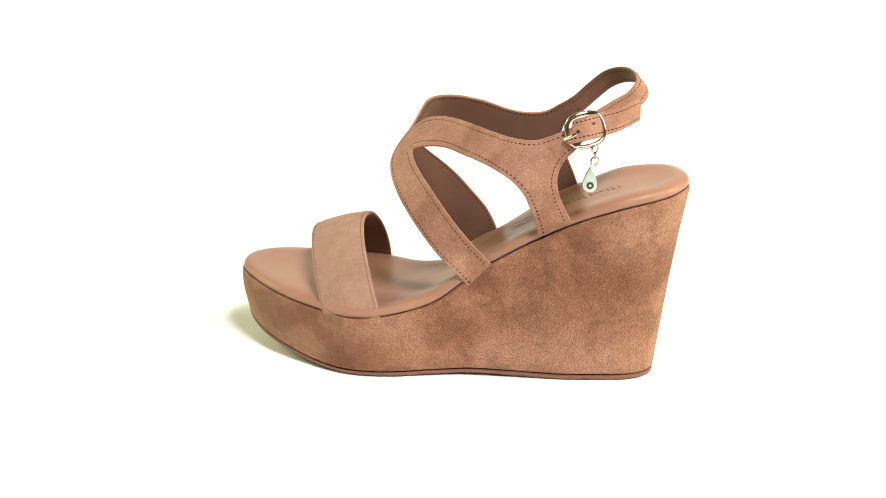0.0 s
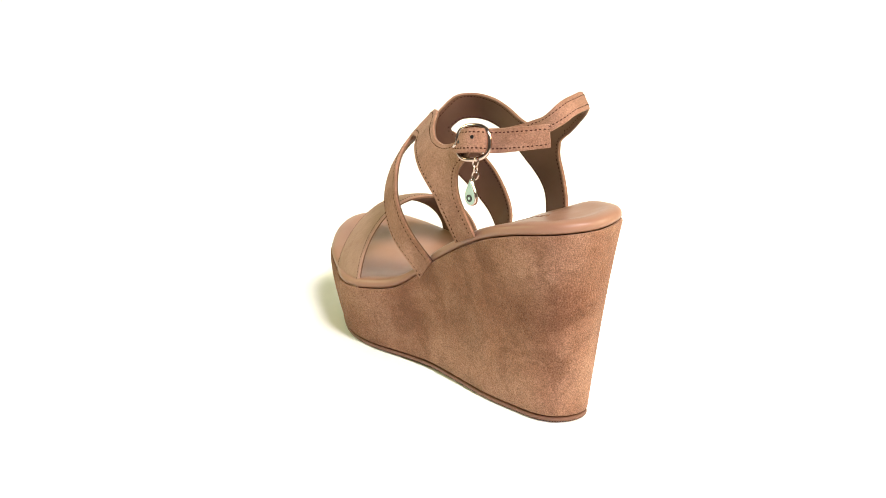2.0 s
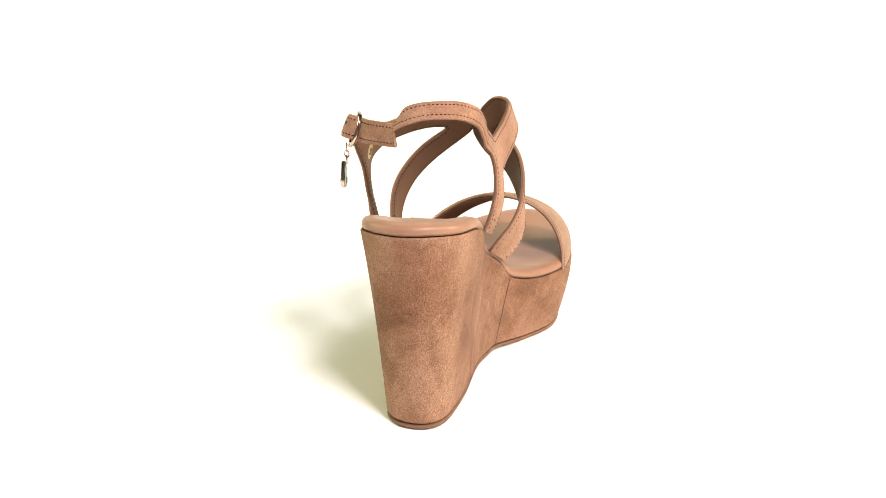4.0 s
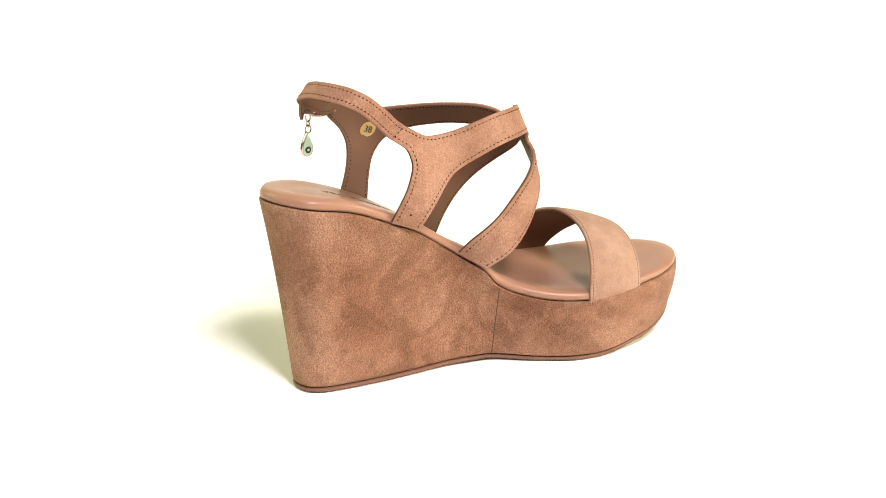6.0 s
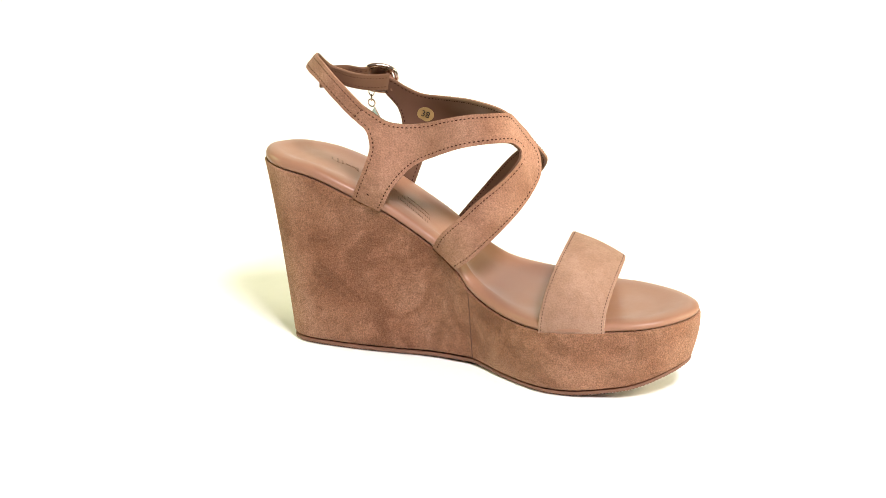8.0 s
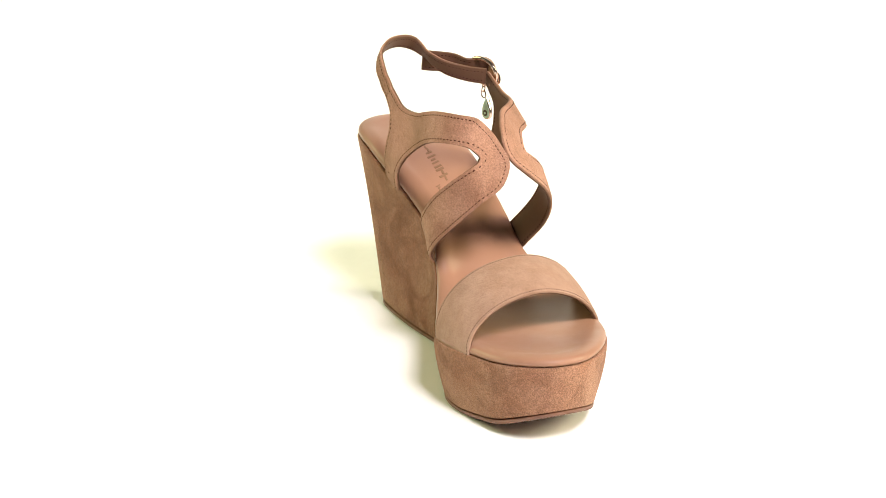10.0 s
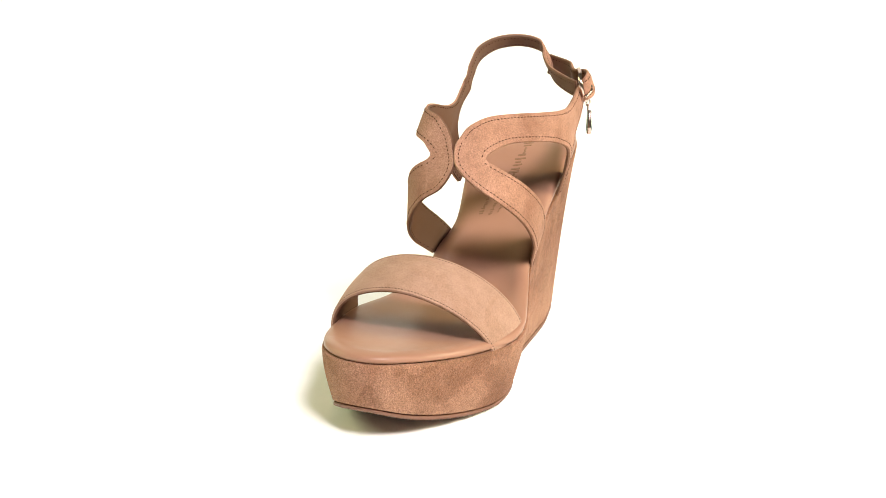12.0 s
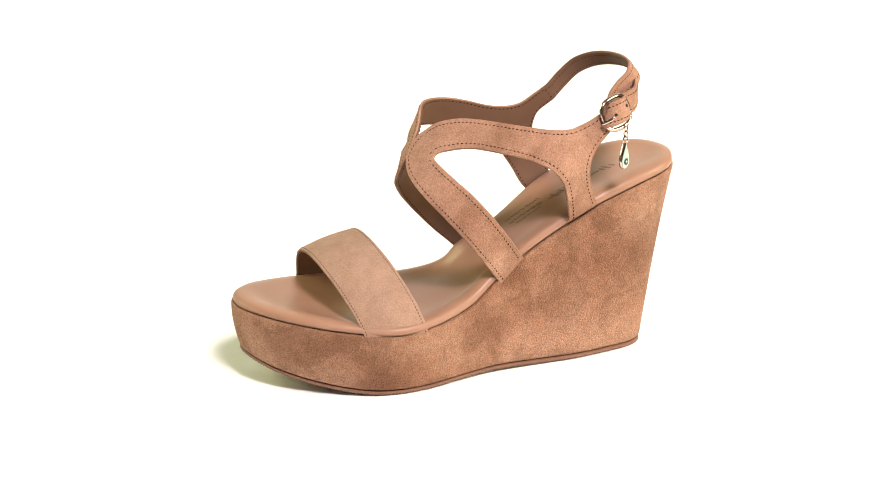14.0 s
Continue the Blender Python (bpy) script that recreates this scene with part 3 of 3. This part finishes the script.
def charm():
    top = Vector((0.0628, -0.0395, 0.1412))
    drop = Vector((0.0612, -0.0415, 0.1268))
    bm = bmesh.new()

    def link(centre, axis_a, axis_b, ra, rb, wire):
        tube(bm, [centre + axis_a * ra * math.cos(f) + axis_b * rb * math.sin(f) for f in np.linspace(0, 6.283, 16, endpoint=False)], wire, True, 6)
    z = Vector((0, 0, 1))
    link(top, BA, z, 0.0016, 0.0022, 0.00038)
    link(top - z * 0.0034, BO, z, 0.0012, 0.0018, 0.00038)
    link(top - z * 0.0064, BA, z, 0.0020, 0.0022, 0.0004)
    chain = part("charm_chain", bm, CHROME, sandal, "short metal chain links")
    side = BA.copy()
    side.z = 0
    side.normalize()
    flat = side.cross(z)
    flat = flat if flat.y < 0 else -flat
    outline = []
    for f in np.linspace(0, 2 * math.pi, 32, endpoint=False):
        w = 0.0044 * math.sin(f) * (0.5 - 0.5 * math.cos(f)) ** 0.75 * 1.25
        outline.append((w, 0.0070 * math.cos(f)))
    bm = bmesh.new()
    rings = []
    for s, d in ((0.55, 0.0010), (0.94, 0.0010), (1.0, 0.0006), (1.0, -0.0006), (0.94, -0.0010), (0.55, -0.0010)):
        rings.append([drop + side * x * s + z * (y * (1 - (1 - s) * 0.4)) + flat * d for x, y in outline])
    loft(bm, rings, True, (True, True))
    plate = part("charm_drop", bm, CHROME, sandal, "pale mint teardrop charm with a metal rim")
    bm = bmesh.new()
    for sgn in (1, -1):
        loft(bm, [[drop + side * x * q + z * (y * (1 - (1 - q) * 0.5)) + flat * sgn * d for x, y in outline] for q, d in ((0.84, 0.0008), (0.82, 0.00125), (0.5, 0.0014))], True, (False, True))
    part("enamel", bm, PLATE, plate, "pale mint enamel")
    eye = drop - z * 0.0030
    for name, mat, r, d in (("charm_mark", BLACK, 0.0019, 0.0016), ("charm_dot", PLATE, 0.0007, 0.0018)):
        bm = bmesh.new()
        for sgn in (1, -1):
            loft(bm, [[eye + (side * math.cos(f) + z * math.sin(f)) * r + flat * sgn * e for f in np.linspace(0, 6.283, 20, endpoint=False)] for e in (0.0008, d)], True, (False, True))
        part(name, bm, mat, plate)
    return chain, plate, drop


charm_chain, charm_drop, CHARM_AT = charm()


# ---- small marks ----
def seam():
    """The upright seam of the covering on the inner side of the wedge."""
    i = int(np.argmin(np.abs(EDGE[N // 2:, 0] + 0.0195))) + N // 2
    bm = bmesh.new()
    tube(bm, [wall(f)[i] - N_EDGE[i] * 0.00005 for f in np.linspace(0.012, 0.985, 14)], 0.00036, False, 6)
    part("cover_seam", bm, SEAM, sandal, "thin upright seam in the suede cover")


seam()


def size_sticker():
    """A small gold oval with the size, on the lining of the outer half."""
    c2 = np.array([0.0312 * CA + 0.0400 * SA, 0.1303])
    tri = lay(np.array([c2, c2 + [0.003, 0], c2 + [0, 0.003]]), OUTER_FORM, -1)
    u, w = Vector(tri[1] - tri[0]).normalized(), Vector(tri[2] - tri[0]).normalized()
    n = u.cross(w).normalized()
    n = n if n.y > 0 else -n
    w = n.cross(u).normalized()
    w = w if w.z > 0 else -w
    c = Vector(tri[0]) + n * 0.0026
    bm = bmesh.new()
    loft(bm, [[c + u * 0.0050 * math.cos(f) + w * 0.0043 * math.sin(f) + n * d for f in np.linspace(0, 6.283, 28, endpoint=False)] for d in (-0.0002, 0.0002)], True, (True, True))
    ob = part("size_sticker", bm, GOLD, outer_half, "gold oval size sticker")
    text = bpy.data.curves.new("size_number", "FONT")
    text.body, text.size, text.extrude, text.align_x, text.align_y = "38", 0.0054, 0.0001, "CENTER", "CENTER"
    t = new("size_number", text)
    t.data.materials.append(BLACK)
    right = -u if (-u).cross(w).dot(n) > 0 else u
    m = Matrix((right, w, n)).transposed().to_4x4() @ Matrix.Rotation(radians(-18), 4, "Z")
    m.translation = c + n * 0.0004
    t.parent = ob
    t.matrix_local = m


size_sticker()


def insole_print():
    """Stamped lines along the insole, too worn to read: a row of slanted strokes towards the heel and a block of short rows."""
    rng = random.Random(4)
    for x0, x1, y0, y1, size in ((0.0350, 0.0720, -0.0035, -0.0010, 0.0064), (0.0120, 0.0300, 0.0050, 0.0035, 0.0034), (0.0130, 0.0310, -0.0005, -0.0020, 0.0026), (0.0150, 0.0280, -0.0045, -0.0055, 0.0020)):
        bm = bmesh.new()
        x = x0
        while x < x1:
            wide, high = size * rng.uniform(0.07, 0.13), size * rng.uniform(0.24, 0.5)
            y = y0 + (y1 - y0) * (x - x0) / (x1 - x0) + rng.uniform(-0.08, 0.08) * size
            lean = high * 0.45
            corners = [(x - wide + lean, y - high), (x + wide + lean, y - high * 0.9), (x + wide - lean, y + high), (x - wide - lean, y + high * 0.9)]
            if rng.random() < 0.4:
                corners = [(x - size * 0.22, y - wide), (x + size * 0.22, y - wide), (x + size * 0.22, y + wide), (x - size * 0.22, y + wide)]
            ring = [Vector((a, b, float(edge_height(a, b)) + float(pad_rise(a)) - 0.0011)) for a, b in corners]
            loft(bm, [[p + Vector((0, 0, d)) for p in ring] for d in (-0.0004, 0.00014)], True, (True, True))
            x += size * rng.uniform(0.34, 0.56)
        part("worn_print", bm, PAD_PRINT, pad, "faded stamped print", kind="stuff")


insole_print()


# ---- the turntable's motion ----
TURN = [(0.0, 0.0), (0.5, -11.44), (1.0, -22.99), (1.5, -34.74), (2.0, -46.62), (2.5, -58.51), (3.0, -70.45), (3.5, -82.47), (4.0, -94.35), (4.5, -106.07),
        (5.0, -117.76), (5.5, -129.44), (6.0, -141.12), (6.5, -152.79), (7.0, -164.42), (7.5, -176.11), (8.0, -187.83), (8.5, -199.50), (9.0, -211.15),
        (9.5, -222.80), (10.0, -234.44), (10.5, -246.09), (11.0, -257.90), (11.5, -269.84), (12.0, -281.76), (12.5, -293.78), (13.0, -305.92), (13.5, -318.14), (14.0, -330.20)]


# seconds, twist in degrees, swing to the right as the camera sees it and rise, in millimetres
CHARM_SWING = [(0.0, -11, 0.0, -2.2), (0.25, -11, 2.2, -1.2), (0.5, -11, 4.2, -0.5), (1.0, -11, 5.0, -1.2), (1.25, -11, 2.0, -0.6), (1.5, -11, -0.8, 0.0), (2.0, -11, 1.2, -1.4),
               (2.5, -11, 2.6, -2.0), (3.0, -12, -1.2, -0.4), (3.5, -12, 0.5, -0.5), (4.0, -12, -0.9, -0.8), (5.2, -12, -2.5, -1.5), (6.4, -12, -4.4, -2.3), (6.8, -12, -2.2, -2.3),
               (7.2, -12, -0.6, -1.8), (7.6, -12, -1.5, -2.2), (9.0, -11, -0.5, -1.0), (11.0, -10, -0.4, 0.0), (12.0, -2, -0.8, 0.4), (12.5, 2, 0.0, 1.0), (13.0, 5, 1.3, 0.2), (14.0, 10, 0.0, -0.4)]


def motions():
    """The sandal turns about the upright axis at the origin."""
    rows = []
    times, turns = zip(*TURN)
    for t in np.arange(0, 14.01, 0.25):
        a = float(np.interp(t, times, turns))
        rows.append((float(t), pose(0, 0, 0, 0, 0, a) @ pose(0.0102, -0.0051, 0.0001 - GROUND, 0, 0, -11.5)))
    walk(sandal, rows)
    # the charm dangles: it twists on its links, swings and hangs a little higher or lower
    x, y, _ = CHARM_AT
    for ob, share in ((charm_chain, 0.5), (charm_drop, 1.0)):
        path = []
        for t, twist, right, rise in CHARM_SWING:
            back = radians(11.5 - float(np.interp(t, times, turns)))
            dx, dy = (0.001 * share * right * f(back) for f in (math.cos, math.sin))
            path.append((t, pose(x + dx, y + dy, 0.001 * share * rise) @ pose(0, 0, 0, 0, 0, twist * share) @ pose(-x, -y, 0)))
        walk(ob, path)


motions()
